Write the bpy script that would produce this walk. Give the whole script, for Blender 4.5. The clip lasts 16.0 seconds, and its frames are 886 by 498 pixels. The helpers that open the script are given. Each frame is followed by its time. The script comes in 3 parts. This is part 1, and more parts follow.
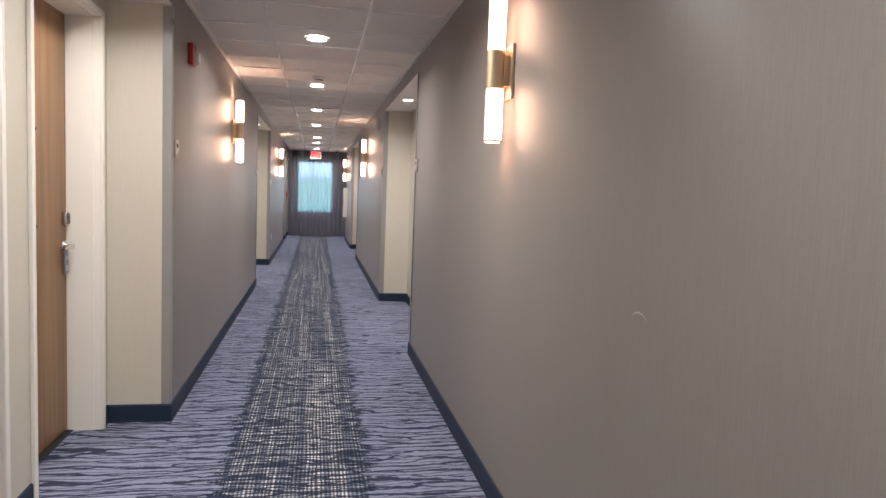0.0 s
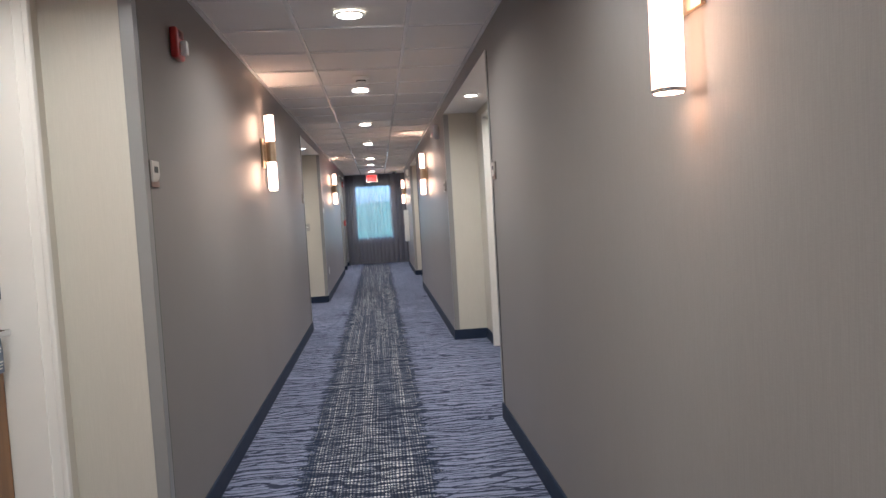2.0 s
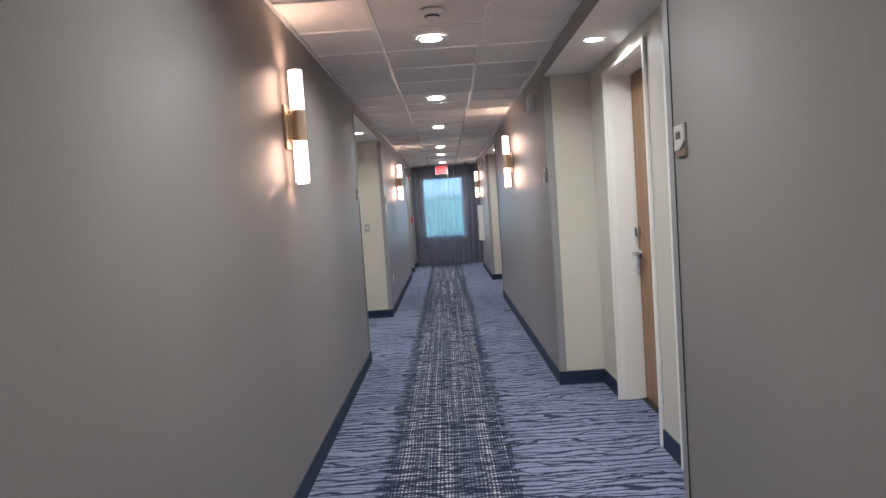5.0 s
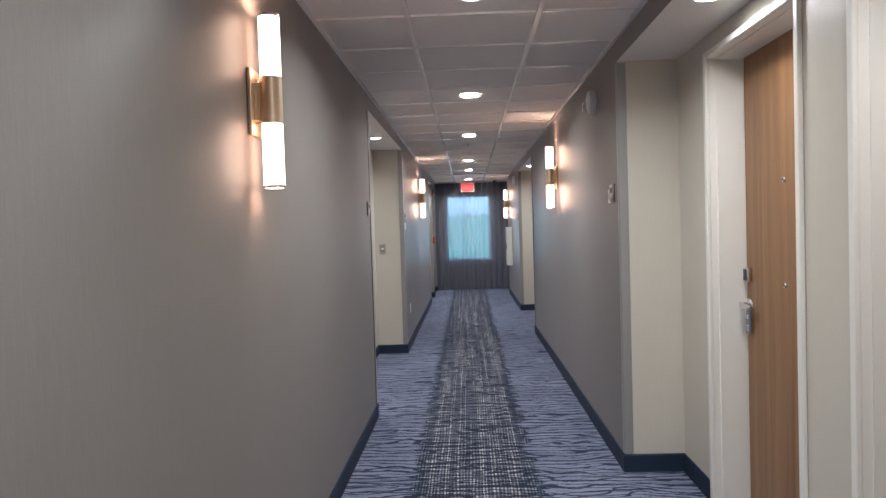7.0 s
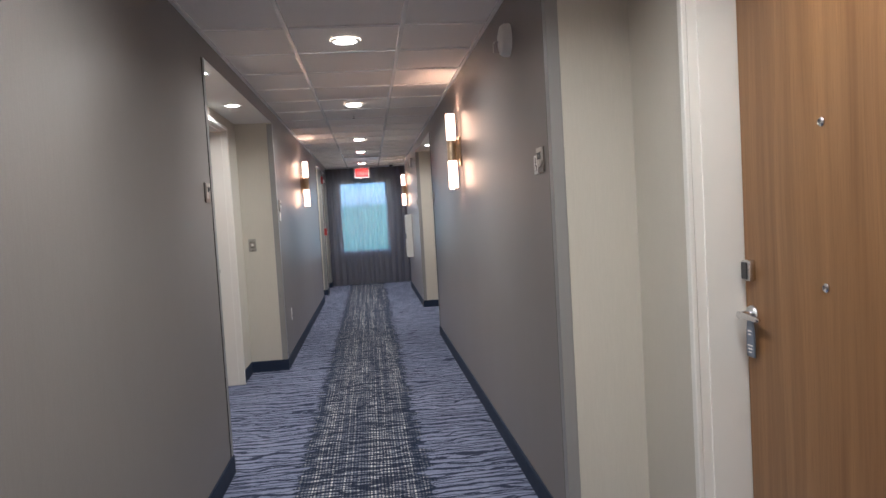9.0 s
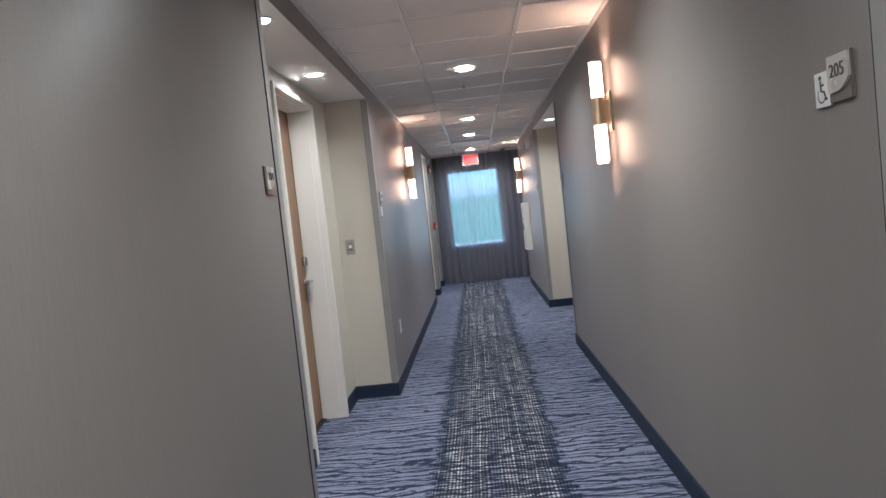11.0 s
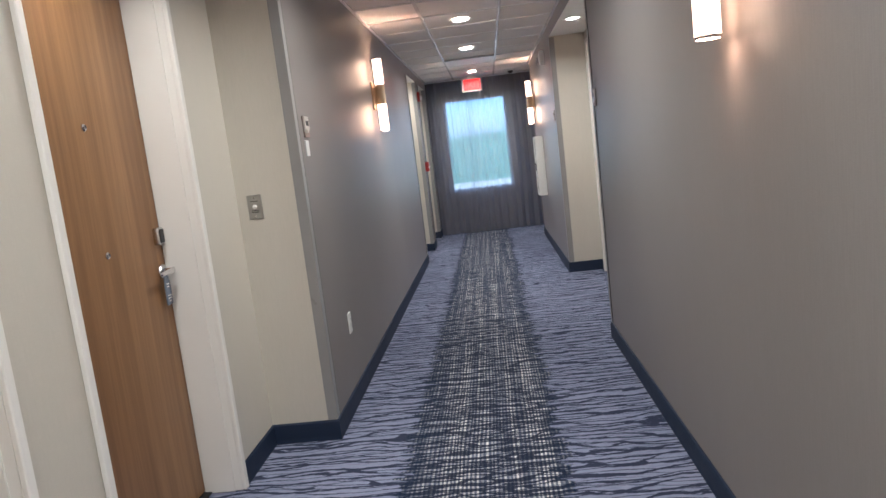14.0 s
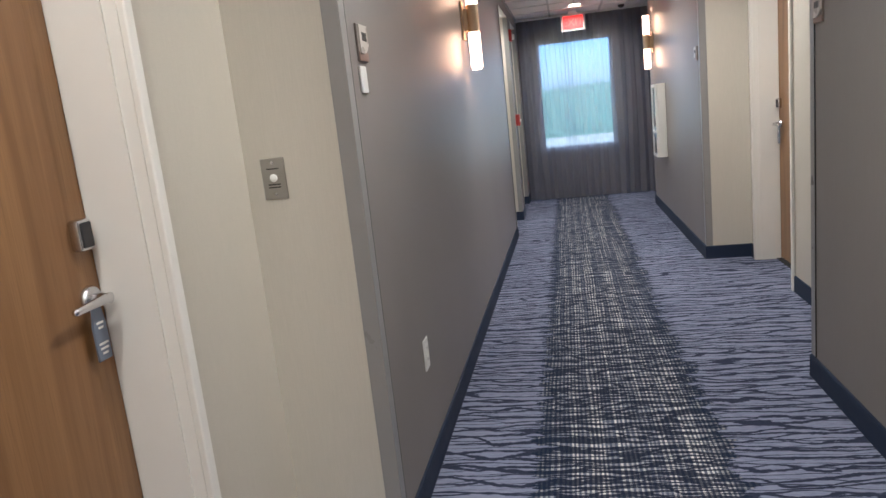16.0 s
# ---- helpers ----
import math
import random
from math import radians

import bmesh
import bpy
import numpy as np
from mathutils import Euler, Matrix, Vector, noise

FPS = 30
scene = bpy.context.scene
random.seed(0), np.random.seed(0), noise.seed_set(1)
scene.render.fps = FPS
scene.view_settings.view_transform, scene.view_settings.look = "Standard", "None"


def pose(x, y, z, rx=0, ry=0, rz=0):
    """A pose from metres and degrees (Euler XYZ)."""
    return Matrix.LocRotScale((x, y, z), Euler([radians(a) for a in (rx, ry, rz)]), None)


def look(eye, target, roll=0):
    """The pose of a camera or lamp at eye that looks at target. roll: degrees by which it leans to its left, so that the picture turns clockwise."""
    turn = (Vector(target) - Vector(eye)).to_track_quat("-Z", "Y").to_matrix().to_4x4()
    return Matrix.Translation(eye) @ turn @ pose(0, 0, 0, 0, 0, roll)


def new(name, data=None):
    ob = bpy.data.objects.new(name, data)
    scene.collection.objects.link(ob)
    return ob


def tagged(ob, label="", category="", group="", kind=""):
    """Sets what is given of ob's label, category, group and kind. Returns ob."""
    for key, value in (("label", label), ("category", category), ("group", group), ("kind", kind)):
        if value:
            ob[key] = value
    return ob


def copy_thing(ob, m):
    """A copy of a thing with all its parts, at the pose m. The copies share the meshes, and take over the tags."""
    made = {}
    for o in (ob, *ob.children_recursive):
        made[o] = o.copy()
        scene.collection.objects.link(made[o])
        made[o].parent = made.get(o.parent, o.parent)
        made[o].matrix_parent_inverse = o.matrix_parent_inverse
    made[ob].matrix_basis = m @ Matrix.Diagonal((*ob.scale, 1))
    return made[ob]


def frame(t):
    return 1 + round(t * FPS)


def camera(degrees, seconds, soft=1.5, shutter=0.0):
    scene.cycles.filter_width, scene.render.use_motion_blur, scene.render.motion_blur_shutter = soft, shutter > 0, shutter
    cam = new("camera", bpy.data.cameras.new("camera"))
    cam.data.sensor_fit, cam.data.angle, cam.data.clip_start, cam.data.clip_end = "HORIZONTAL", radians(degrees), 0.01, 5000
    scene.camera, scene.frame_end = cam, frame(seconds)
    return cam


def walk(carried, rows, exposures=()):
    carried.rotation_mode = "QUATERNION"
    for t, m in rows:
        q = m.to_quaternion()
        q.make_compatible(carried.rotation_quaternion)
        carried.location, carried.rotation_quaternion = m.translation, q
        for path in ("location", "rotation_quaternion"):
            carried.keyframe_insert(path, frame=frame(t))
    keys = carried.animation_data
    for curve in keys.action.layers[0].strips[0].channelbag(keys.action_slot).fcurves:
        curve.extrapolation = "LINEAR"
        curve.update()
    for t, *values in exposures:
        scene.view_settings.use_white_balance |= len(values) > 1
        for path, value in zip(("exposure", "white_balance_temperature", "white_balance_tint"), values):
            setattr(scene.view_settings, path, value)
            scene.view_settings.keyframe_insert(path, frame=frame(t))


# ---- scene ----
cam = camera(65.0, 16.0)
PATH = [
    (0, (0.002, 0.401, 1.332), (0.363, 2.361, 1.173), 2.1),
    (0.5, (0.039, 0.773, 1.344), (0.396, 2.739, 1.263), 1.2),
    (1, (0.037, 1.150, 1.337), (0.399, 3.116, 1.279), -0.2),
    (1.5, (0.102, 1.454, 1.338), (0.371, 3.434, 1.268), -2.1),
    (2, (0.070, 1.751, 1.325), (0.249, 3.740, 1.214), -3.3),
    (2.5, (0.101, 2.060, 1.323), (0.144, 4.054, 1.173), -4.6),
    (3, (0.068, 2.310, 1.319), (0.055, 4.303, 1.155), -5.5),
    (3.2, (0.053, 2.403, 1.309), (0.037, 4.396, 1.141), -5.3),
    (5.3, (-0.019, 3.825, 1.405), (-0.048, 5.822, 1.292), -3.4),
    (5.5, (-0.046, 3.946, 1.423), (-0.107, 5.942, 1.314), -3.1),
    (6, (-0.083, 4.229, 1.447), (-0.133, 6.226, 1.369), -2.7),
    (6.5, (-0.065, 4.557, 1.394), (-0.196, 6.552, 1.329), -2.7),
    (7, (-0.068, 4.867, 1.400), (-0.140, 6.865, 1.339), -1.7),
    (7.5, (-0.025, 5.110, 1.377), (-0.033, 7.110, 1.317), -1.0),
    (8, (0.049, 5.401, 1.396), (0.115, 7.399, 1.331), -0.9),
    (8.2, (0.068, 5.542, 1.380), (0.199, 7.536, 1.303), -1.0),
    (10.3, (0.038, 6.975, 1.375), (0.187, 8.966, 1.262), -6.3),
    (10.5, (0.035, 7.100, 1.386), (0.021, 9.098, 1.298), -6.7),
    (11, (-0.044, 7.364, 1.372), (-0.149, 9.359, 1.266), -6.2),
    (11.5, (-0.025, 7.638, 1.355), (0.019, 9.629, 1.168), -6.2),
    (12, (0.065, 7.917, 1.358), (0.080, 9.904, 1.125), -7.3),
    (12.5, (0.017, 8.308, 1.351), (0.083, 10.289, 1.088), -7.4),
    (13, (0.072, 8.680, 1.345), (0.054, 10.665, 1.100), -7.8),
    (13.5, (0.057, 9.051, 1.343), (-0.015, 11.033, 1.088), -7.4),
    (14, (0.092, 9.429, 1.337), (-0.066, 11.403, 1.060), -6.8),
    (14.5, (0.032, 9.809, 1.361), (-0.280, 11.762, 1.062), -6.9),
    (15, (-0.093, 10.120, 1.354), (-0.476, 12.053, 1.017), -6.8),
    (15.5, (-0.122, 10.444, 1.312), (-0.630, 12.342, 0.938), -7.4),
    (16, (-0.215, 10.808, 1.306), (-0.587, 12.737, 0.928), -6.2),
]
walk(cam, [(t, look(eye, target, roll)) for t, eye, target, roll in PATH],
     exposures=[(0, 3.22, 5250, 10), (1.5, 2.95, 5050, 8), (3, 2.95, 4800, 6), (5.5, 2.95, 4750, 6), (7, 2.88, 4850, 7), (8, 2.75, 5000, 9), (10.5, 2.93, 4750, 5), (12, 3.0, 4750, 6), (13, 3.06, 4850, 6), (14, 3.05, 4950, 7), (16, 3.0, 5050, 7)])

# ---- world, sun and lamps ----
SKY = bpy.data.worlds.new("sky")
scene.world = SKY
SKY.use_nodes = True
_n = SKY.node_tree.nodes
_bg = _n["Background"]
_sky = _n.new("ShaderNodeTexSky")
_sky.sky_type, _sky.sun_disc = "NISHITA", False
_sky.sun_elevation, _sky.sun_rotation = radians(42), radians(150)
SKY.node_tree.links.new(_sky.outputs[0], _bg.inputs[0])
_bg.inputs[1].default_value = 0.05
_sun = new("sun", bpy.data.lights.new("sun", "SUN"))
_sun.data.energy, _sun.data.angle, _sun.data.color = 3.0, radians(0.5), (1, 0.95, 0.88)
_sun.matrix_world = look((0, 0, 30), (-0.5 * 30, 0.87 * 30, 30 - 0.9 * 30))

# plan, in metres: the corridor runs along +y
XW = 0.782          # corridor wall faces at -XW and +XW
XA = 1.112          # back walls of the door alcoves
XO = 1.50           # outer faces of the walls
CEIL, SOFFIT = 2.405, 2.29
Y0, YEND = -5.0, 20.58
RBRANCH = 19.38     # the right wall ends here and the corridor opens to the right
TEES = (-0.325, 0.30)
PITCH, TEE0 = 0.5825, 7.62 - 0.5825 * 22
CANS = (-1.36, 0.96, 3.28, 5.60, 7.92, 10.25, 12.59, 15.50, 17.25, 19.64)
LEFT_ALCOVES = ((1.50, 4.43, ((2.20, 3.155), (3.385, 4.345))), (10.02, 12.653, ((10.06, 10.97), (11.25, 12.218))), (17.88, 18.90, ()), (19.30, 20.24, ()))
RIGHT_ALCOVES = ((6.017, 8.768, ((6.06, 7.035), (7.345, 8.312))), (13.948, 16.32, ((15.29, 16.215),)))
LEFT_WALLS = ((Y0, 1.50), (4.43, 10.02), (12.653, 17.88), (18.90, 19.30), (20.24, YEND))
RIGHT_WALLS = ((Y0, 6.017), (8.768, 13.948), (16.32, RBRANCH))
SCONCES = ((-1, 7.205), (1, 3.23), (1, 11.418), (-1, 15.12), (1, 19.0))
SOFFIT_CANS = ((0.92, 7.71), (0.92, 6.5), (-0.935, 11.63), (-0.90, 10.42), (0.90, 15.44), (-0.93, 3.80), (-0.93, 2.6), (-0.92, 18.45))
CAN_POWER, SOFFIT_POWER, GLASS_GLOW = 2.95, 0.95, 1.5
WARM, WARMER = (1.0, 0.82, 0.62), (1.0, 0.54, 0.29)


# ---- helpers ----
def box(bm, x0, x1, y0, y1, z0, z1):
    vs = [bm.verts.new((x, y, z)) for z in (z0, z1) for y in (y0, y1) for x in (x0, x1)]
    out = []
    for q in ((0, 2, 3, 1), (4, 5, 7, 6), (0, 1, 5, 4), (2, 6, 7, 3), (0, 4, 6, 2), (1, 3, 7, 5)):
        out.append(bm.faces.new([vs[i] for i in q]))
    return out


def rounded(bm, width, segments=2):
    bmesh.ops.bevel(bm, geom=bm.edges[:], offset=width, segments=segments, profile=0.5, affect="EDGES", clamp_overlap=True)


def tube(bm, p, q, r, n=24, r2=None, caps=True):
    """A cylinder or cone from p to q."""
    p, q = Vector(p), Vector(q)
    m = Matrix.Translation((p + q) / 2) @ (q - p).to_track_quat("Z", "Y").to_matrix().to_4x4()
    bmesh.ops.create_cone(bm, cap_ends=caps, segments=n, radius1=r, radius2=r if r2 is None else r2, depth=(q - p).length, matrix=m)


def lathe(bm, profile, n=32, m=Matrix()):
    """A turned shape: profile rows of (radius, height) about z."""
    rings = []
    for r, h in profile:
        rings.append([bm.verts.new(m @ Vector((r * math.cos(2 * math.pi * i / n), r * math.sin(2 * math.pi * i / n), h))) for i in range(n)])
    for a, b in zip(rings, rings[1:]):
        for i in range(n):
            bm.faces.new((a[i], a[(i + 1) % n], b[(i + 1) % n], b[i]))
    bm.faces.new(rings[0][::-1])
    bm.faces.new(rings[-1])


def mesh_of(name, bm, smooth=0.0):
    bmesh.ops.recalc_face_normals(bm, faces=bm.faces[:])
    me = bpy.data.meshes.new(name)
    bm.to_mesh(me)
    bm.free()
    if smooth:
        me.polygons.foreach_set("use_smooth", [True] * len(me.polygons))
        me.set_sharp_from_angle(angle=radians(smooth))
    return me


def thing(name, bm, materials, label, category, group="", kind="", smooth=0.0):
    ob = new(name, mesh_of(name, bm, smooth))
    for m in materials if isinstance(materials, (list, tuple)) else [materials]:
        ob.data.materials.append(m)
    return tagged(ob, label, category, group, kind)


def holder(name, m, label, category, group="", kind=""):
    ob = new(name)
    ob.empty_display_size = 0.05
    ob.matrix_world = m
    return tagged(ob, label, category, group, kind)


def part(name, bm, material, parent, label="", smooth=0.0):
    ob = new(name, mesh_of(name, bm, smooth))
    for m in material if isinstance(material, (list, tuple)) else [material]:
        ob.data.materials.append(m)
    ob.parent = parent
    if label:
        ob["label"] = label
    return ob


def lettering(name, text, size, m, material, parent, label=""):
    """Raised letters in the built-in font, as a mesh."""
    cu = bpy.data.curves.new(name, "FONT")
    cu.body, cu.size, cu.extrude, cu.align_x, cu.align_y = text, size, 0.0008, "CENTER", "CENTER"
    tmp = bpy.data.objects.new(name, cu)
    scene.collection.objects.link(tmp)
    bpy.context.view_layer.update()
    me = bpy.data.meshes.new_from_object(tmp.evaluated_get(bpy.context.evaluated_depsgraph_get()))
    bpy.data.objects.remove(tmp)
    bpy.data.curves.remove(cu)
    ob = new(name, me)
    me.materials.clear()
    me.materials.append(material)
    ob.parent = parent
    ob.matrix_local = m
    if label:
        ob["label"] = label
    return ob


# ---- materials ----
class Nodes:
    """A short way to write node materials."""

    def __init__(self, name):
        self.mat = bpy.data.materials.new(name)
        self.mat.use_nodes = True
        self.tree = self.mat.node_tree
        self.bsdf = self.tree.nodes["Principled BSDF"]
        self.out = self.tree.nodes["Material Output"]

    def add(self, kind, ins=None, operation="", data_type="", interpolation_type="", direction_type="", axis="", use_clamp=False):
        n = self.tree.nodes.new("ShaderNode" + kind)
        if operation:
            n.operation = operation
        if data_type:
            n.data_type = data_type
        if interpolation_type:
            n.interpolation_type = interpolation_type
        if direction_type:
            n.direction_type = direction_type
        if axis:
            n.axis = axis
        if use_clamp:
            n.use_clamp = True
        for k, v in (ins or {}).items():
            self.set(n.inputs[k], v)
        return n

    def set(self, socket, v):
        if isinstance(v, bpy.types.NodeSocket):
            self.tree.links.new(v, socket)
        elif isinstance(v, bpy.types.Node):
            self.tree.links.new(v.outputs[0], socket)
        else:
            socket.default_value = v

    def base(self, **ins):
        for k, v in ins.items():
            self.set(self.bsdf.inputs[k.replace("_", " ")], v)
        return self

    def coords(self, scale=(1, 1, 1), offset=(0, 0, 0), source=None):
        tc = source or self.add("NewGeometry").outputs["Position"]
        return self.add("Mapping", {"Vector": tc, "Scale": scale, "Location": offset}).outputs[0]

    def noise(self, vec, scale=1.0, detail=2.0, rough=0.5):
        return self.add("TexNoise", {"Vector": vec, "Scale": scale, "Detail": detail, "Roughness": rough}).outputs["Fac"]

    def math(self, op, a, b=0.0, c=0.0, clamp=False):
        n = self.add("Math", operation=op, use_clamp=clamp)
        self.set(n.inputs[0], a), self.set(n.inputs[1], b), self.set(n.inputs[2], c)
        return n.outputs[0]

    def step(self, v, lo, hi):
        return self.add("MapRange", {"Value": v, "From Min": lo, "From Max": hi}, interpolation_type="SMOOTHSTEP").outputs[0]

    def mix(self, f, a, b):
        n = self.add("Mix", data_type="RGBA")
        self.set(n.inputs[0], f), self.set(n.inputs[6], a), self.set(n.inputs[7], b)
        return n.outputs[2]

    def bump(self, height, strength=0.3, distance=0.002):
        n = self.add("Bump", {"Height": height, "Strength": strength, "Distance": distance})
        self.set(self.bsdf.inputs["Normal"], n.outputs[0])
        return self


def rgb(r, g, b):
    return (r, g, b, 1.0)


def plain(name, colour, rough=0.5, metal=0.0, vary=0.08, scale=8.0):
    """Paint, plastic or metal with a little blotch and grain."""
    n = Nodes(name)
    big = n.noise(n.coords((scale,) * 3), 1.0, 3.0)
    hi = tuple(min(1, c * (1 + vary)) for c in colour) + (1,)
    lo = tuple(c * (1 - vary) for c in colour) + (1,)
    n.base(Base_Color=n.mix(big, lo, hi), Roughness=n.math("ADD", n.math("MULTIPLY", big, 0.12), rough - 0.06), Metallic=metal)
    return n.mat


def vinyl(name, dark, light, rough=0.42, stretch=0.0):
    """Woven-look vinyl wallcovering: fine upright threads, weft flecks, faint broad streaks and scuffs; its sheen runs upright."""
    n = Nodes(name)
    threads = n.noise(n.coords((420, 420, 14)), 1.0, 2.0)
    weft = n.noise(n.coords((60, 60, 500)), 1.0, 1.0)
    streak = n.noise(n.coords((14, 14, 0.5)), 1.0, 3.0)
    blotch = n.noise(n.coords((1.6, 1.6, 1.1), (4, 2, 0)), 1.0, 3.0)
    weave = n.math("ADD", n.math("MULTIPLY", threads, 0.65), n.math("MULTIPLY", weft, 0.35))
    f = n.math("ADD", n.math("MULTIPLY", weave, 0.55), n.math("ADD", n.math("MULTIPLY", streak, 0.06), n.math("MULTIPLY", blotch, 0.30)))
    n.base(Base_Color=n.mix(n.step(f, 0.28, 0.72), dark, light), Roughness=n.math("ADD", n.math("MULTIPLY", weave, 0.12), rough - 0.06))
    if stretch:
        n.base(Specular_IOR_Level=0.08, Anisotropic=stretch, Anisotropic_Rotation=0.25, Tangent=n.add("Tangent", direction_type="RADIAL", axis="Z").outputs[0])
    n.bump(weave, 0.18, 0.0006)
    return n.mat


def carpet_material():
    """Grey-lavender loop carpet crossed by long wavering navy lines, with a navy runner flecked in cream rows and columns."""
    n = Nodes("patterned_carpet")
    sep = n.add("SeparateXYZ", {"Vector": n.add("NewGeometry").outputs["Position"]})
    x, y = sep.outputs[0], sep.outputs[1]
    tau = 2 * math.pi

    def total(*terms):
        out = terms[0]
        for t in terms[1:]:
            out = n.math("ADD", out, t)
        return out

    def times(a, k):
        return n.math("MULTIPLY", a, k)

    jag = n.noise(n.coords((16, 38, 1), (5, 1, 0)), 1.0, 2.0, 0.7)

    def family(freq, sway_scale, sway_amp, seed, thin):
        """Long lines across the corridor that waver, break off and swell."""
        sway = n.noise(n.coords(sway_scale, (seed, 2 * seed, 0)), 1.0, 2.0, 0.55)
        wave = n.math("SINE", times(total(times(y, freq), times(sway, sway_amp), times(jag, 0.38)), tau))
        swell = n.noise(n.coords((1.5, 11.0, 1), (3 * seed, seed, 0)), 1.0, 2.0, 0.6)
        low = total(times(swell, -0.82), thin)
        return n.step(wave, low, n.math("ADD", low, 0.13)), sway

    la, sway = family(14.5, (1.3, 2.6, 1), 4.4, 1.7, 1.12)
    lb, _ = family(12.5, (1.9, 3.4, 1), -4.3, 5.3, 1.18)
    lc, _ = family(26.0, (1.2, 3.0, 1), 5.8, 9.1, 1.24)
    lines = n.math("MAXIMUM", n.math("MAXIMUM", la, lb), lc)
    # pile
    pile = n.noise(n.coords((230, 230, 1)), 1.0, 2.0)
    rows = n.noise(n.coords((22, 170, 1)), 1.0, 2.0)
    patch = n.noise(n.coords((2.5, 1.3, 1), (1, 5, 0)), 1.0, 3.0)
    field = n.mix(n.step(rows, 0.3, 0.75), rgb(0.178, 0.195, 0.284), rgb(0.282, 0.301, 0.408))
    field = n.mix(times(n.step(patch, 0.35, 0.7), 0.35), field, rgb(0.315, 0.335, 0.445))
    side = n.mix(times(lines, 0.88), field, rgb(0.005, 0.010, 0.030))
    # runner: upright columns of cream loops, some bolder than others, cut by closer navy strokes
    ld, _ = family(28.0, (1.4, 3.2, 1), 7.0, 3.9, 0.98)
    le, _ = family(19.0, (1.9, 3.6, 1), -6.0, 7.7, 1.06)
    strokes = n.math("MAXIMUM", lines, n.math("MAXIMUM", ld, le))
    col_wave = n.math("SINE", times(total(times(x, 1 / 0.0178), times(n.noise(n.coords((9, 1.1, 1)), 1.0, 2.0), 2.2)), tau))
    bold = n.step(n.noise(n.coords((34, 0.35, 1), (9, 0, 0)), 1.0, 2.0), 0.36, 0.66)
    fleck = n.step(n.noise(n.coords((26, 46, 1), (2, 0, 0)), 1.0, 1.5), 0.30, 0.52)
    loops = n.math("MULTIPLY", n.math("ADD", 0.10, times(n.step(col_wave, -0.25, 0.45), 0.90)), n.math("ADD", 0.35, times(fleck, 0.65)))
    cream = n.math("MULTIPLY", n.math("MULTIPLY", loops, n.math("ADD", 0.35, times(bold, 0.65))), n.math("SUBTRACT", 1.0, times(strokes, 0.93)), clamp=True)
    ground = n.mix(n.step(rows, 0.35, 0.7), rgb(0.066, 0.080, 0.125), rgb(0.135, 0.154, 0.218))
    ground = n.mix(times(strokes, 0.92), ground, rgb(0.006, 0.011, 0.030))
    runner = n.mix(cream, ground, n.mix(bold, rgb(0.62, 0.62, 0.62), rgb(0.86, 0.84, 0.80)))
    # ragged navy edge of the runner
    rag = times(n.math("SUBTRACT", n.noise(n.coords((5, 17, 1), (0, 8, 0)), 1.0, 3.0, 0.7), 0.5), 0.34)
    off = n.math("ADD", n.math("ABSOLUTE", n.math("ADD", x, 0.063)), rag)
    inside = n.math("SUBTRACT", 1.0, n.step(off, 0.342, 0.349))
    edge = n.step(off, 0.262, 0.322)
    runner = n.mix(times(edge, 0.64), runner, rgb(0.010, 0.020, 0.046))
    col = n.mix(inside, side, runner)
    col = n.mix(times(pile, 0.17), col, rgb(0.010, 0.013, 0.026))
    n.base(Base_Color=col, Roughness=1.0, Specular_IOR_Level=0.0, Sheen_Weight=0.06, Sheen_Roughness=0.5, Sheen_Tint=rgb(0.75, 0.85, 1.0))
    n.bump(n.math("ADD", pile, times(rows, 0.6)), 0.5, 0.004)
    return n.mat


def wood_material():
    """Warm straight-grained veneer, grain upright."""
    n = Nodes("door_veneer")
    warp = n.noise(n.coords((3, 3, 0.5)), 1.0, 2.0)
    c = n.coords((17, 17, 0.35))
    grain = n.noise(n.add("VectorMath", {0: c, 1: n.add("CombineXYZ", {0: n.math("MULTIPLY", warp, 2.0), 1: n.math("MULTIPLY", warp, 2.0)})}, operation="ADD").outputs[0], 1.0, 4.0, 0.6)
    pores = n.noise(n.coords((420, 420, 9)), 1.0, 2.0)
    col = n.mix(n.step(grain, 0.2, 0.8), rgb(0.172, 0.084, 0.030), rgb(0.340, 0.188, 0.077))
    col = n.mix(n.math("MULTIPLY", n.step(pores, 0.50, 0.72), 0.3), col, rgb(0.13, 0.06, 0.02))
    n.base(Base_Color=col, Roughness=0.38)
    n.bump(pores, 0.12, 0.0005)
    return n.mat


def tile_material():
    """Mineral-fibre ceiling tile: fissured matt white, a little different from tile to tile."""
    n = Nodes("ceiling_tile")
    pits = n.noise(n.coords((120, 120, 120)), 1.0, 3.0, 0.7)
    isl = n.add("NewGeometry").outputs["Random Per Island"]
    col = n.mix(isl, rgb(0.83, 0.80, 0.765), rgb(0.87, 0.84, 0.805))
    col = n.mix(n.math("MULTIPLY", n.step(pits, 0.55, 0.7), 0.3), col, rgb(0.58, 0.56, 0.54))
    n.base(Base_Color=col, Roughness=0.9)
    n.bump(pits, 0.35, 0.002)
    return n.mat


def glow(name, colour, strength):
    n = Nodes(name)
    n.base(Base_Color=(*colour, 1), Roughness=0.3, Emission_Color=(*colour, 1), Emission_Strength=strength)
    return n.mat


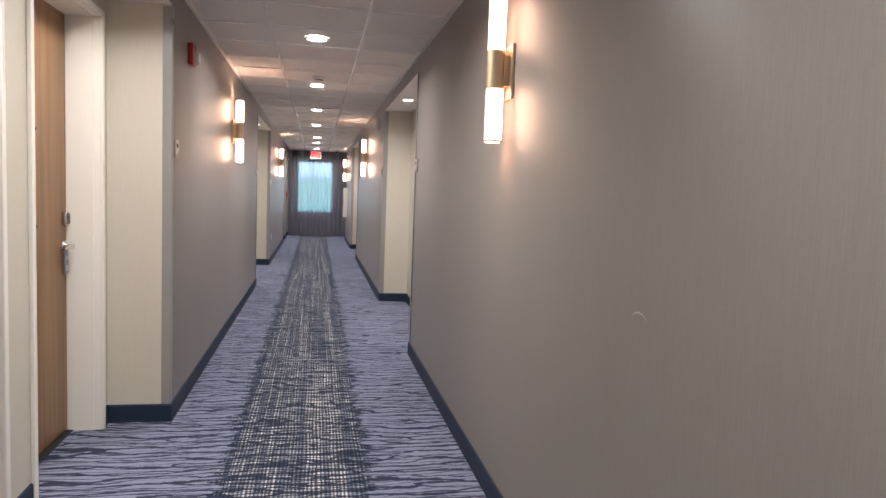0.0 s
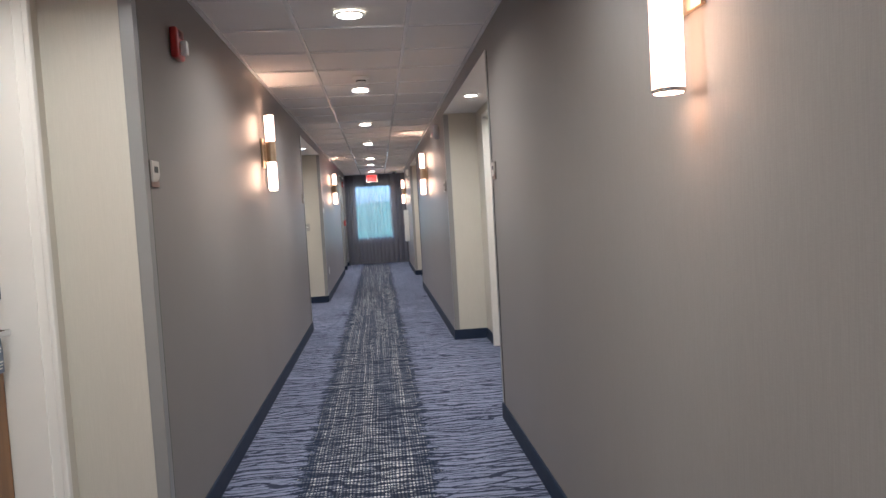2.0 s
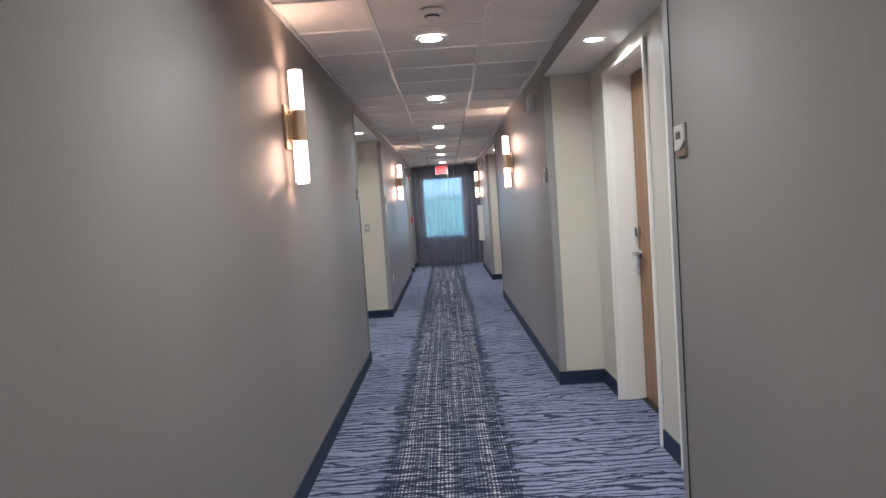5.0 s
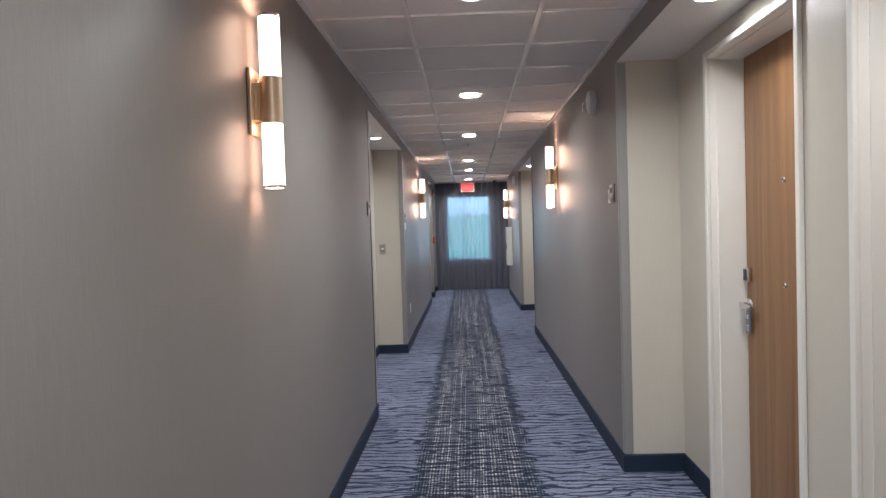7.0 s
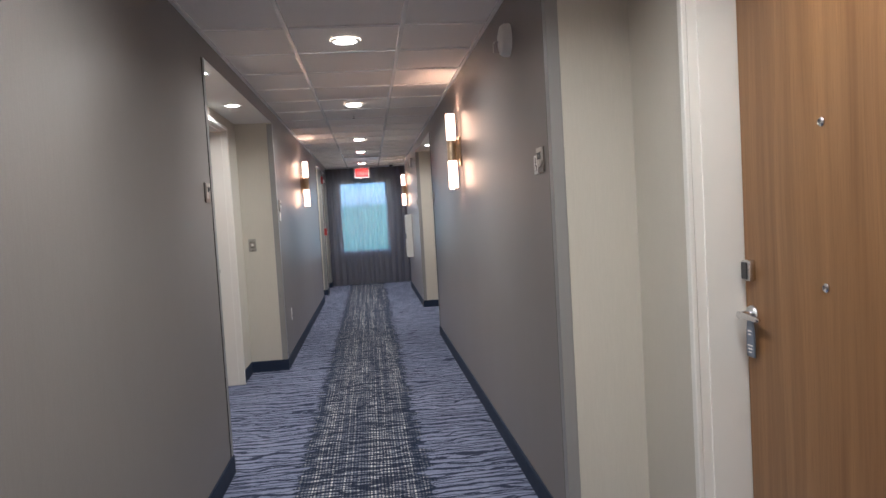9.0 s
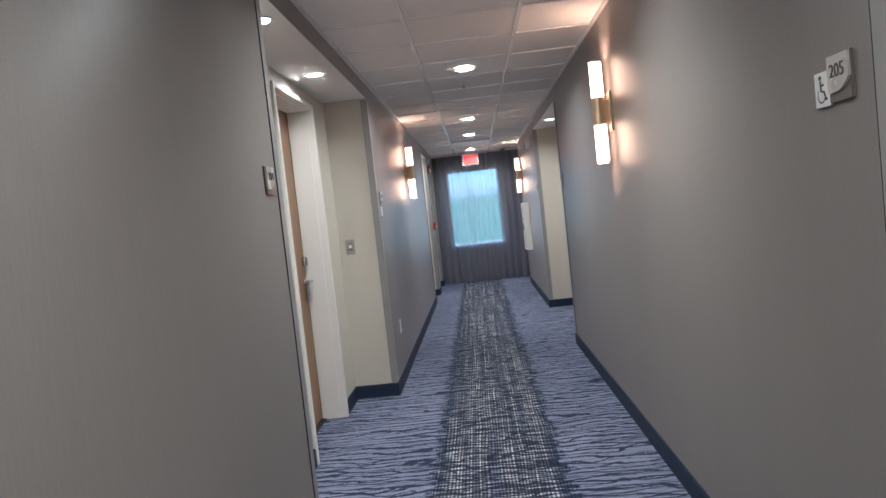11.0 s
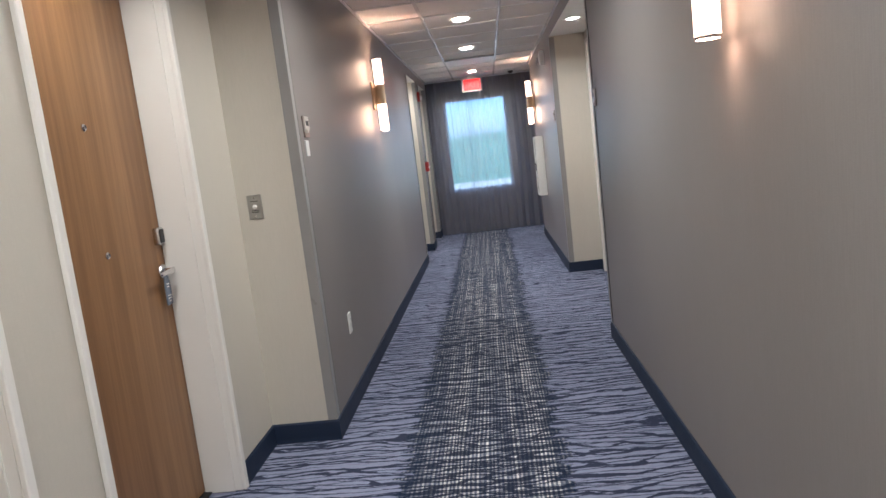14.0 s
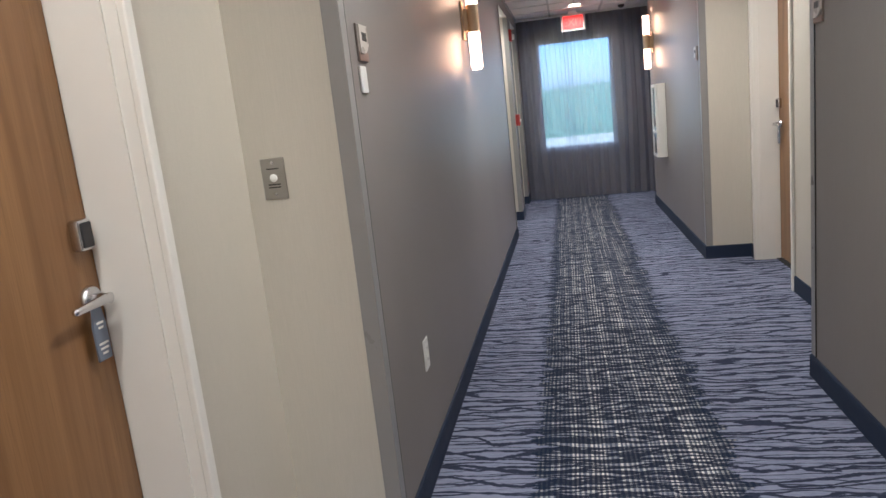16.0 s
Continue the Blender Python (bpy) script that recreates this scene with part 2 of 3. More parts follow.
def brass_material():
    n = Nodes("brushed_brass")
    brush = n.noise(n.coords((300, 300, 6)), 1.0, 2.0)
    n.base(Base_Color=n.mix(brush, rgb(0.58, 0.44, 0.28), rgb(0.80, 0.65, 0.46)), Metallic=1.0, Roughness=n.math("ADD", n.math("MULTIPLY", brush, 0.25), 0.30))
    n.bump(brush, 0.1, 0.0004)
    return n.mat


def sheer_material():
    """Grey sheer weave: half open, the rest cloth that lets some light through."""
    n = Nodes("sheer_cloth")
    weave = n.noise(n.coords((300, 300, 300)), 1.0, 2.0)
    slub = n.noise(n.coords((40, 40, 1.2)), 1.0, 3.0)
    cloth = n.mix(slub, rgb(0.44, 0.405, 0.39), rgb(0.57, 0.53, 0.51))
    dif = n.add("BsdfDiffuse", {"Color": cloth, "Roughness": 0.8})
    tra = n.add("BsdfTranslucent", {"Color": cloth})
    both = n.add("MixShader", {0: 0.55, 1: dif, 2: tra})
    # the blue of outdoor haze and daylight is put into this tint
    clear = n.add("BsdfTransparent", {"Color": rgb(0.48, 0.64, 1.0)})
    opening = n.math("ADD", 0.36, n.math("MULTIPLY", weave, 0.24))
    n.set(n.out.inputs[0], n.add("MixShader", {0: opening, 1: both, 2: clear}).outputs[0])
    return n.mat


def glass_material(name, tint=(1, 1, 1)):
    n = Nodes(name)
    gl = n.add("BsdfGlossy", {"Color": rgb(1, 1, 1), "Roughness": 0.02})
    tr = n.add("BsdfTransparent", {"Color": (*tint, 1)})
    fr = n.add("Fresnel", {"IOR": 1.45})
    n.set(n.out.inputs[0], n.add("MixShader", {0: fr, 1: tr, 2: gl}).outputs[0])
    return n.mat


WALLPAPER = vinyl("taupe_vinyl", rgb(0.217, 0.1985, 0.184), rgb(0.258, 0.237, 0.220), 0.36, 0.85)
BEIGE = vinyl("beige_vinyl", rgb(0.56, 0.525, 0.445), rgb(0.63, 0.59, 0.505), 0.45)
CARPET = carpet_material()
WOOD = wood_material()
TILE = tile_material()
WHITE = plain("white_enamel", (0.83, 0.81, 0.75), 0.38, vary=0.03)
GRID = plain("grid_white", (0.92, 0.905, 0.88), 0.24, vary=0.03)
SOFFIT_PAINT = plain("soffit_paint", (0.78, 0.77, 0.75), 0.8, vary=0.04)
BASE = plain("navy_rubber", (0.007, 0.017, 0.044), 0.65, vary=0.2, scale=20)
GUARD = plain("grey_guard", (0.275, 0.268, 0.258), 0.3, vary=0.06)
BRASS = brass_material()
CHROME = plain("satin_chrome", (0.66, 0.66, 0.67), 0.22, 1.0, vary=0.05)
STEEL = plain("brushed_steel", (0.42, 0.41, 0.38), 0.35, 1.0, vary=0.08, scale=40)
BLACK = plain("black_plastic", (0.03, 0.03, 0.033), 0.4, vary=0.1)
DARKGAP = plain("dark_seal", (0.015, 0.015, 0.015), 0.8)
RED = plain("red_enamel", (0.42, 0.030, 0.025), 0.35, vary=0.05)
PLASTIC = plain("white_plastic", (0.78, 0.77, 0.74), 0.35, vary=0.03)
SIGN_BROWN = plain("sign_taupe", (0.14, 0.118, 0.10), 0.4, vary=0.08)
SIGN_COPPER = plain("sign_copper", (0.26, 0.172, 0.135), 0.35, 0.4, vary=0.1)
SIGN_PALE = plain("sign_pale", (0.52, 0.485, 0.44), 0.28, vary=0.04)
INK = plain("sign_ink", (0.05, 0.047, 0.045), 0.5)
TAG_BLUE = plain("tag_bluegrey", (0.17, 0.20, 0.26), 0.4, vary=0.08)
SHEER = sheer_material()
GLASS = glass_material("window_glass")
LENS = glass_material("clear_lens", (0.9, 0.9, 0.92))
OPAL = glow("opal_glass", WARMER, GLASS_GLOW)
LAMP_END = glow("lamp_end", WARMER, 9.0)
LAMP_TOP = glow("lamp_top", WARMER, 19.0)
DISC = glow("can_disc", WARM, 4.0)
EXIT_RED = glow("exit_red", (1.0, 0.02, 0.014), 0.20)

# ---- structure ----
def paint_by_normal(ob, side, other):
    """Faces that look along x take the first material, the others the second."""
    ob.data.materials.clear()
    ob.data.materials.append(side)
    ob.data.materials.append(other)
    for p in ob.data.polygons:
        p.material_index = 0 if abs(p.normal.x) > 0.7 else 1


bm = bmesh.new()
box(bm, -XO, XO, Y0 - 0.2, YEND + 0.2, -0.12, 0.0)
box(bm, XO, 4.0, RBRANCH - 0.2, YEND + 0.2, -0.12, 0.0)
thing("floor", bm, CARPET, "lavender-blue carpet with dark wavy lines and a patterned runner", "carpet", kind="structure")

for k, (y0, y1) in enumerate(LEFT_WALLS):
    bm = bmesh.new()
    box(bm, -XO, -XW, y0, y1, 0, CEIL + 0.06)
    w = thing(f"wall_left_{k + 1}", bm, WALLPAPER, "corridor wall in taupe woven vinyl wallcovering", "wall", kind="structure")
    paint_by_normal(w, WALLPAPER, BEIGE)
for k, (y0, y1) in enumerate(RIGHT_WALLS):
    bm = bmesh.new()
    box(bm, XW, XO, y0, y1, 0, CEIL + 0.06)
    w = thing(f"wall_right_{k + 1}", bm, WALLPAPER, "corridor wall in taupe woven vinyl wallcovering", "wall", kind="structure")
    paint_by_normal(w, WALLPAPER, BEIGE)

DOOR_TOP = 2.205      # outer top of the door frames
n_alc = 0
for sgn, alcoves in ((-1, LEFT_ALCOVES), (1, RIGHT_ALCOVES)):
    for y0, y1, doors in alcoves:
        n_alc += 1
        lo, hi = sorted((sgn * XA, sgn * XO))
        cuts = [y0] + [v for d0, d1 in doors for v in (d0 + 0.02, d1 - 0.02)] + [y1]
        panels = [(a, b, 0) for a, b in zip(cuts[::2], cuts[1::2])] + [(d0 + 0.02, d1 - 0.02, DOOR_TOP - 0.02) for d0, d1 in doors]
        for k, (a, b, z) in enumerate(panels):
            bm = bmesh.new()
            box(bm, lo, hi, a, b, z, SOFFIT)
            thing(f"wall_alcove_{n_alc}_{k + 1}", bm, BEIGE, "beige vinyl back wall of a doorway alcove", "wall", kind="structure")
        bm = bmesh.new()
        lo, hi = sorted((sgn * XW, sgn * XO))
        box(bm, lo, hi, y0, y1, SOFFIT, CEIL + 0.06)
        w = thing(f"soffit_{n_alc}", bm, WALLPAPER, "white painted soffit over a doorway alcove", "soffit", kind="structure")
        paint_by_normal(w, WALLPAPER, SOFFIT_PAINT)

# end: window wall, the branch that turns to the right, and an added closing wall behind the start
WX0, WX1, WZ0, WZ1 = -0.548, 0.462, 0.648, 2.125
bm = bmesh.new()
for a in ((-XW, WX0, 0, CEIL), (WX1, 4.0, 0, CEIL), (WX0, WX1, 0, WZ0), (WX0, WX1, WZ1, CEIL)):
    box(bm, a[0], a[1], YEND, YEND + 0.2, a[2], a[3] + (0.06 if a[3] == CEIL else 0))
thing("wall_end", bm, WALLPAPER, "end wall in taupe vinyl with a window", "wall", kind="structure")
bm = bmesh.new()
box(bm, XO, 4.0, RBRANCH - 0.2, RBRANCH, 0, CEIL + 0.06)
thing("wall_branch", bm, WALLPAPER, "plain taupe wall of the side corridor", "wall", kind="structure")
# unseen, added to shut off the far end of the branch
bm = bmesh.new()
box(bm, 4.0, 4.2, RBRANCH - 0.2, YEND + 0.2, 0, CEIL + 0.06)
thing("wall_branch_end", bm, WALLPAPER, "unseen taupe wall added to close off the side corridor", "wall", kind="structure")
# unseen, added to shut off the corridor where it would run on
bm = bmesh.new()
box(bm, -XO, XO, Y0 - 0.2, Y0, 0, CEIL + 0.06)
thing("wall_back", bm, WALLPAPER, "unseen taupe wall added to close off the corridor", "wall", kind="structure")


def ceiling_mesh():
    """Lay-in tiles in three rows, main tees, cross tees and wall angle, in one mesh."""
    bm = bmesh.new()
    xs = (-XW, TEES[0], TEES[1], XW)
    rows = []
    y = TEE0
    while y < YEND:
        rows.append((max(y, Y0), min(y + PITCH, YEND)))
        y += PITCH
    for a, b in rows:
        if b - a < 0.03:
            continue
        spans = list(zip(xs, xs[1:]))
        if a > RBRANCH - 0.05:
            spans += [(XW, 1.45), (1.45, 2.05), (2.05, 2.65), (2.65, 3.25), (3.25, 4.0)]
        elif b > RBRANCH:
            spans += [(XW, 4.0)]
        for x0, x1 in spans:
            lift = 0.002 * random.random()
            box(bm, x0 + 0.004, x1 - 0.004, a + 0.004, b - 0.004, CEIL + 0.009 + lift, CEIL + 0.035)
    tiles = len(bm.faces)
    for x in TEES:
        box(bm, x - 0.012, x + 0.012, Y0, YEND, CEIL - 0.002, CEIL + 0.02)
    for a, b in rows:
        for x0, x1 in zip(xs, xs[1:]):
            box(bm, x0 + 0.012, x1 - 0.012, a - 0.007, a + 0.007, CEIL, CEIL + 0.02)
    for x0, x1 in ((-XW, -XW + 0.02), (XW - 0.02, XW)):
        box(bm, x0, x1, Y0, YEND if x0 < 0 else RBRANCH, CEIL - 0.003, CEIL + 0.02)
    bm.faces.ensure_lookup_table()
    for f in bm.faces[tiles:]:
        f.material_index = 1
    box(bm, -XO, XO, Y0 - 0.2, YEND + 0.2, CEIL + 0.06, CEIL + 0.2)
    box(bm, XO, 4.2, RBRANCH - 0.2, YEND + 0.2, CEIL + 0.06, CEIL + 0.2)
    return bm


thing("ceiling", ceiling_mesh(), [TILE, GRID], "suspended ceiling of matt off-white mineral tiles in a white grid", "ceiling", kind="structure")


def baseboard(run, k):
    """A coved navy wall base along a chain of plan points; the room lies on the left hand."""
    bm = bmesh.new()
    prof = ((0.0, 0.0), (0.012, 0.0), (0.010, 0.02), (0.010, 0.092), (0.006, 0.1), (0.0, 0.1))
    pts = [Vector((p[0], p[1], 0)) for p in run]
    dirs = [(b - a).normalized() for a, b in zip(pts, pts[1:])]
    rings = []
    for i, p in enumerate(pts):
        d0, d1 = dirs[max(0, i - 1)], dirs[min(i, len(dirs) - 1)]
        n0, n1 = Vector((-d0.y, d0.x, 0)), Vector((-d1.y, d1.x, 0))
        off = (n0 + n1) / max(0.2, 1 + n0.dot(n1))
        rings.append([bm.verts.new(p + off * o + Vector((0, 0, z))) for o, z in prof])
    for a, b in zip(rings, rings[1:]):
        for i in range(len(prof)):
            j = (i + 1) % len(prof)
            bm.faces.new((a[i], a[j], b[j], b[i]))
    bm.faces.new(rings[0])
    bm.faces.new(rings[-1][::-1])
    thing(f"baseboard_{k}", bm, BASE, "dark navy rubber wall base", "baseboard", kind="structure")


nb = 0
for sgn, walls, alcoves in ((-1, LEFT_WALLS, LEFT_ALCOVES), (1, RIGHT_WALLS, RIGHT_ALCOVES)):
    runs = []
    chain = [(sgn * XW, Y0)]
    for y0, y1, doors in alcoves:
        chain += [(sgn * XW, y0), (sgn * XA, y0)]
        for d0, d1 in doors:
            chain.append((sgn * XA, d0 - 0.002))
            runs.append(chain)
            chain = [(sgn * XA, d1 + 0.002)]
        chain += [(sgn * XA, y1), (sgn * XW, y1)]
    chain += [(sgn * XW, YEND)] if sgn < 0 else [(sgn * XW, RBRANCH), (4.0, RBRANCH)]
    runs.append(chain)
    for r in runs:
        nb += 1
        baseboard(r[::-1] if sgn < 0 else r, nb)

# corner guards on the corridor faces of the outer corners
for sgn, alcoves in ((-1, LEFT_ALCOVES), (1, RIGHT_ALCOVES)):
    for y0, y1, doors in alcoves:
        for y, way in ((y0, -1), (y1, 1)):
            bm = bmesh.new()
            xi, xo, yi, yo = sgn * (XW - 0.0004), sgn * (XW - 0.004), y - way * 0.0004, y - way * 0.004
            ell = ((xo, yo), (xo, y + way * 0.046), (xi, y + way * 0.046), (xi, yi), (sgn * (XW + 0.046), yi), (sgn * (XW + 0.046), yo))
            low = [bm.verts.new((px, py, 0.102)) for px, py in ell]
            top = [bm.verts.new((px, py, SOFFIT - 0.01)) for px, py in ell]
            bm.faces.new(low)
            bm.faces.new(top[::-1])
            for i in range(6):
                bm.faces.new((low[i], low[(i + 1) % 6], top[(i + 1) % 6], top[i]))
            lo, hi = sorted((sgn * XW, sgn * (XW - 0.004)))
            rounded(bm, 0.0015, 1)
            cg = thing("corner_guard", bm, GUARD, "grey plastic corner guard on the wall edge", "corner guard", "corner guards", kind="structure")
            bm = bmesh.new()
            a, b = sorted((y + way * 0.0465, y + way * 0.0482))
            box(bm, lo, hi, a, b, 0.102, SOFFIT - 0.01)
            part("edge_seam", bm, DARKGAP, cg)


# ---- doors ----
def make_door(m, w, label):
    """A guest-room door in its deep white frame. Local x runs along the wall, y into the alcove wall, the sill at z = 0;
    the opening spans x from 0 to w and the corridor is on the -y side."""
    depth, top, cas = 0.165, DOOR_TOP, 0.032
    d = holder("door", m, label, "door", "guest room doors")
    bm = bmesh.new()
    for x0, x1 in ((0.0, cas), (w - cas, w)):
        box(bm, x0, x1, -0.018, 0.0, 0, top)
    box(bm, cas, w - cas, -0.018, 0.0, top - cas, top)
    rounded(bm, 0.003, 1)
    part("casing", bm, WHITE, d)
    for name, x0, x1 in (("jamb", cas - 0.03, cas), ("jamb", w - cas, w - cas + 0.03)):
        bm = bmesh.new()
        box(bm, x0, x1, 0.0, 0.30, 0, top - cas)
        s0, s1 = (x1, x1 + 0.006) if x0 < 0.2 else (x0 - 0.006, x0)
        box(bm, s0, s1, 0.032, depth - 0.002, 0, top - cas - 0.006)
        part(name, bm, WHITE, d)
    bm = bmesh.new()
    box(bm, cas, w - cas, 0.0, 0.30, top - cas, top - cas + 0.03)
    box(bm, cas, w - cas, 0.032, depth - 0.002, top - cas - 0.006, top - cas)
    part("head", bm, WHITE, d)
    bm = bmesh.new()
    box(bm, cas, w - cas, depth - 0.03, depth + 0.05, 0.0, 0.006)
    part("threshold", bm, DARKGAP, d)
    bm = bmesh.new()
    box(bm, cas + 0.004, w - cas - 0.004, depth, depth + 0.044, 0.012, top - cas - 0.004)
    rounded(bm, 0.002, 1)
    leaf = part("leaf", bm, WOOD, d, "warm brown straight-grained wood veneer leaf")
    return d, leaf, w, depth, cas


def add_lock(d, leaf, w, depth, cas, side):
    """Card reader, lever and tag on the leaf, at the side (+1: high x) where it opens; two door viewers in the middle."""
    lx = w - cas - 0.046 if side > 0 else cas + 0.046
    bm = bmesh.new()
    box(bm, lx - 0.024, lx + 0.024, depth - 0.026, depth + 0.002, 1.098, 1.168)
    rounded(bm, 0.008, 2)
    rd = part("card_reader", bm, CHROME, leaf, "chrome card reader", 40)
    rd.matrix_parent_inverse = Matrix()
    bm = bmesh.new()
    box(bm, lx - 0.017, lx + 0.017, depth - 0.029, depth - 0.0245, 1.105, 1.161)
    rounded(bm, 0.003, 1)
    part("reader_face", bm, BLACK, leaf, "black reader face")
    bm = bmesh.new()
    lathe(bm, ((0.030, 0), (0.030, 0.006), (0.026, 0.012), (0.012, 0.014), (0.0105, 0.045), (0.013, 0.052)), 28, pose(lx, depth, 0.99, 90))
    tube(bm, (lx, depth - 0.046, 0.99), (lx - side * 0.11, depth - 0.050, 0.988), 0.0105, 16, 0.008)
    bmesh.ops.create_uvsphere(bm, u_segments=16, v_segments=8, radius=0.0105, matrix=pose(lx, depth - 0.046, 0.99))
    bmesh.ops.create_uvsphere(bm, u_segments=16, v_segments=8, radius=0.008, matrix=pose(lx - side * 0.11, depth - 0.050, 0.988))
    part("lever_handle", bm, CHROME, leaf, "polished chrome lever handle", 40)
    # a tapered tag that hangs from the lever, clear of the leaf
    tx = lx - side * 0.012
    bm = bmesh.new()
    y1, y0 = depth - 0.016, depth - 0.022
    ring = ((-0.013, 0.985), (0.013, 0.985), (0.021, 0.93), (0.023, 0.852), (-0.023, 0.852), (-0.021, 0.93))
    fr = [bm.verts.new((tx + a, y0, z)) for a, z in ring]
    bk = [bm.verts.new((tx + a, y1, z)) for a, z in ring]
    bm.faces.new(fr)
    bm.faces.new(bk[::-1])
    for i in range(6):
        bm.faces.new((fr[i], bk[i], bk[(i + 1) % 6], fr[(i + 1) % 6]))
    rounded(bm, 0.002, 1)
    part("hanging_tag", bm, TAG_BLUE, leaf, "blue-grey tag hanging from the lever")
    for z, ww in ((0.935, 0.022), (0.924, 0.016), (0.888, 0.030), (0.877, 0.026), (0.866, 0.018)):
        bm = bmesh.new()
        box(bm, tx - ww / 2, tx + ww / 2, y0 - 0.001, y0 + 0.0006, z, z + 0.005)
        part("print_bar", bm, PLASTIC, leaf)
    for z in (1.56, 1.112):
        bm = bmesh.new()
        lathe(bm, ((0.0130, 0), (0.0130, 0.004), (0.009, 0.008), (0.005, 0.005)), 18, pose(w / 2 + side * 0.035, depth, z, 90))
        part("door_viewer", bm, CHROME, leaf, "small chrome door viewer", 40)


door_labels = "closed brown wood guest room door in a deep white frame"
for sgn, alcoves in ((-1, LEFT_ALCOVES), (1, RIGHT_ALCOVES)):
    for y0, y1, doors in alcoves:
        for d0, d1 in doors:
            # on the left wall local x points to +y, on the right wall to -y
            if sgn < 0:
                m = pose(-XA, d0, 0, 0, 0, 90)
            else:
                m = pose(XA, d1, 0, 0, 0, -90)
            parts_of = make_door(m, d1 - d0, door_labels)
            # levers sit at the far end of the second door of each alcove, at the near end of the first
            far = (d0, d1) == doors[-1]
            add_lock(*parts_of, (1 if far else -1) * (1 if sgn < 0 else -1))

# ---- lamps ----
def make_can(m, r, label):
    """A recessed LED downlight: trim ring and glowing disc, facing down, its flange on the ceiling at z = 0."""
    c = holder("downlight", m, label, "ceiling lamp", "recessed downlights")
    bm = bmesh.new()
    prof = ((r, -0.012), (r, 0.0), (r + 0.004, 0.004), (r + 0.018, 0.004), (r + 0.020, 0.0), (r + 0.020, -0.003))
    rings = [[bm.verts.new((q * math.cos(a), q * math.sin(a), -h)) for a in (2 * math.pi * i / 40 for i in range(40))] for q, h in prof]
    for a, b in zip(rings, rings[1:]):
        for i in range(40):
            bm.faces.new((a[i], a[(i + 1) % 40], b[(i + 1) % 40], b[i]))
    part("trim_ring", bm, PLASTIC, c, smooth=40)
    bm = bmesh.new()
    tube(bm, (0, 0, -0.001), (0, 0, 0.012), r, 40)
    part("diffuser", bm, DISC, c, "glowing white diffuser")
    return c


def lamp(name, at, size, watts, colour, spread=156):
    l = bpy.data.lights.new(name, "AREA")
    l.shape, l.size, l.energy, l.color, l.spread = "DISK", size, watts, colour, radians(spread)
    o = new(name, l)
    o.matrix_world = pose(*at)
    return o


can = None
for y in CANS:
    m = pose(-0.018, y, CEIL)
    can = copy_thing(can, m) if can else make_can(m, 0.065, "round white recessed downlight, lit, in the tiled ceiling")
    lamp("can_light", (-0.018, y, CEIL - 0.012), 0.12, CAN_POWER, WARM)
can = None
for x, y in SOFFIT_CANS:
    m = pose(x, y, SOFFIT)
    can = copy_thing(can, m) if can else make_can(m, 0.05, "small round recessed downlight, lit, in the white soffit")
    lamp("soffit_light", (x, y, SOFFIT - 0.012), 0.09, SOFFIT_POWER, WARM)


def make_sconce(m):
    """Twin opal tubes on a brass sleeve. Local -y looks into the corridor, the wall is at y = 0."""
    s = holder("wall_sconce", m, "lit wall sconce, two opal glass tubes on a brass sleeve", "wall lamp", "corridor sconces")
    yc, r = -0.066, 0.035
    for name, z0, z1, cap in (("lower_tube", 1.556, 1.770, 1.556), ("upper_tube", 1.920, 2.126, 2.126)):
        bm = bmesh.new()
        tube(bm, (0, yc, z0), (0, yc, z1), r, 32)
        g = part(name, bm, OPAL, s, "glowing opal glass tube", 40)
        # a thin metal rim round the open end, and the bright end of the lamp in it
        e = -1 if cap == z0 else 1
        bm = bmesh.new()
        prof = ((r + 0.0012, -0.004), (r + 0.0012, 0.005), (r - 0.003, 0.005), (r - 0.003, 0.0005))
        rings = [[bm.verts.new((q * math.cos(a), yc + q * math.sin(a), cap + e * h)) for a in (2 * math.pi * i / 32 for i in range(32))] for q, h in prof]
        for ra, rb in zip(rings, rings[1:]):
            for i in range(32):
                bm.faces.new((ra[i], ra[(i + 1) % 32], rb[(i + 1) % 32], rb[i]))
        part("end_rim", bm, CHROME, s, "thin metal rim", 40)
        bm = bmesh.new()
        tube(bm, (0, yc, cap + e * 0.0006), (0, yc, cap + e * 0.0016), r - 0.004, 32)
        part("lamp_end", bm, LAMP_END if e < 0 else LAMP_TOP, s, "bright end of the lamp")
    bm = bmesh.new()
    tube(bm, (0, yc, 1.767), (0, yc, 1.923), r + 0.0018, 40)
    part("sleeve", bm, BRASS, s, "", 40)
    bm = bmesh.new()
    tube(bm, (0, yc, 1.838), (0, yc, 1.842), r + 0.0026, 40)
    part("collar", bm, BRASS, s, "", 40)
    bm = bmesh.new()
    box(bm, -0.024, 0.024, yc + 0.03, -0.012, 1.775, 1.905)
    rounded(bm, 0.003, 1)
    part("arm", bm, BRASS, s)
    bm = bmesh.new()
    box(bm, -0.055, 0.055, -0.014, -0.0005, 1.726, 1.948)
    rounded(bm, 0.003, 2)
    plate = part("backplate", bm, BRASS, s)
    for z in (1.748, 1.926):
        bm = bmesh.new()
        lathe(bm, ((0.006, 0.0), (0.006, 0.003), (0.002, 0.006)), 14, pose(0.035, -0.0135, z, 90))
        part("screw", bm, CHROME, plate, "", 40)
    return s


sconce = None
for sgn, y in SCONCES:
    m = pose(sgn * XW, y, 0, 0, 0, 90 if sgn < 0 else -90)
    sconce = copy_thing(sconce, m) if sconce else make_sconce(m)


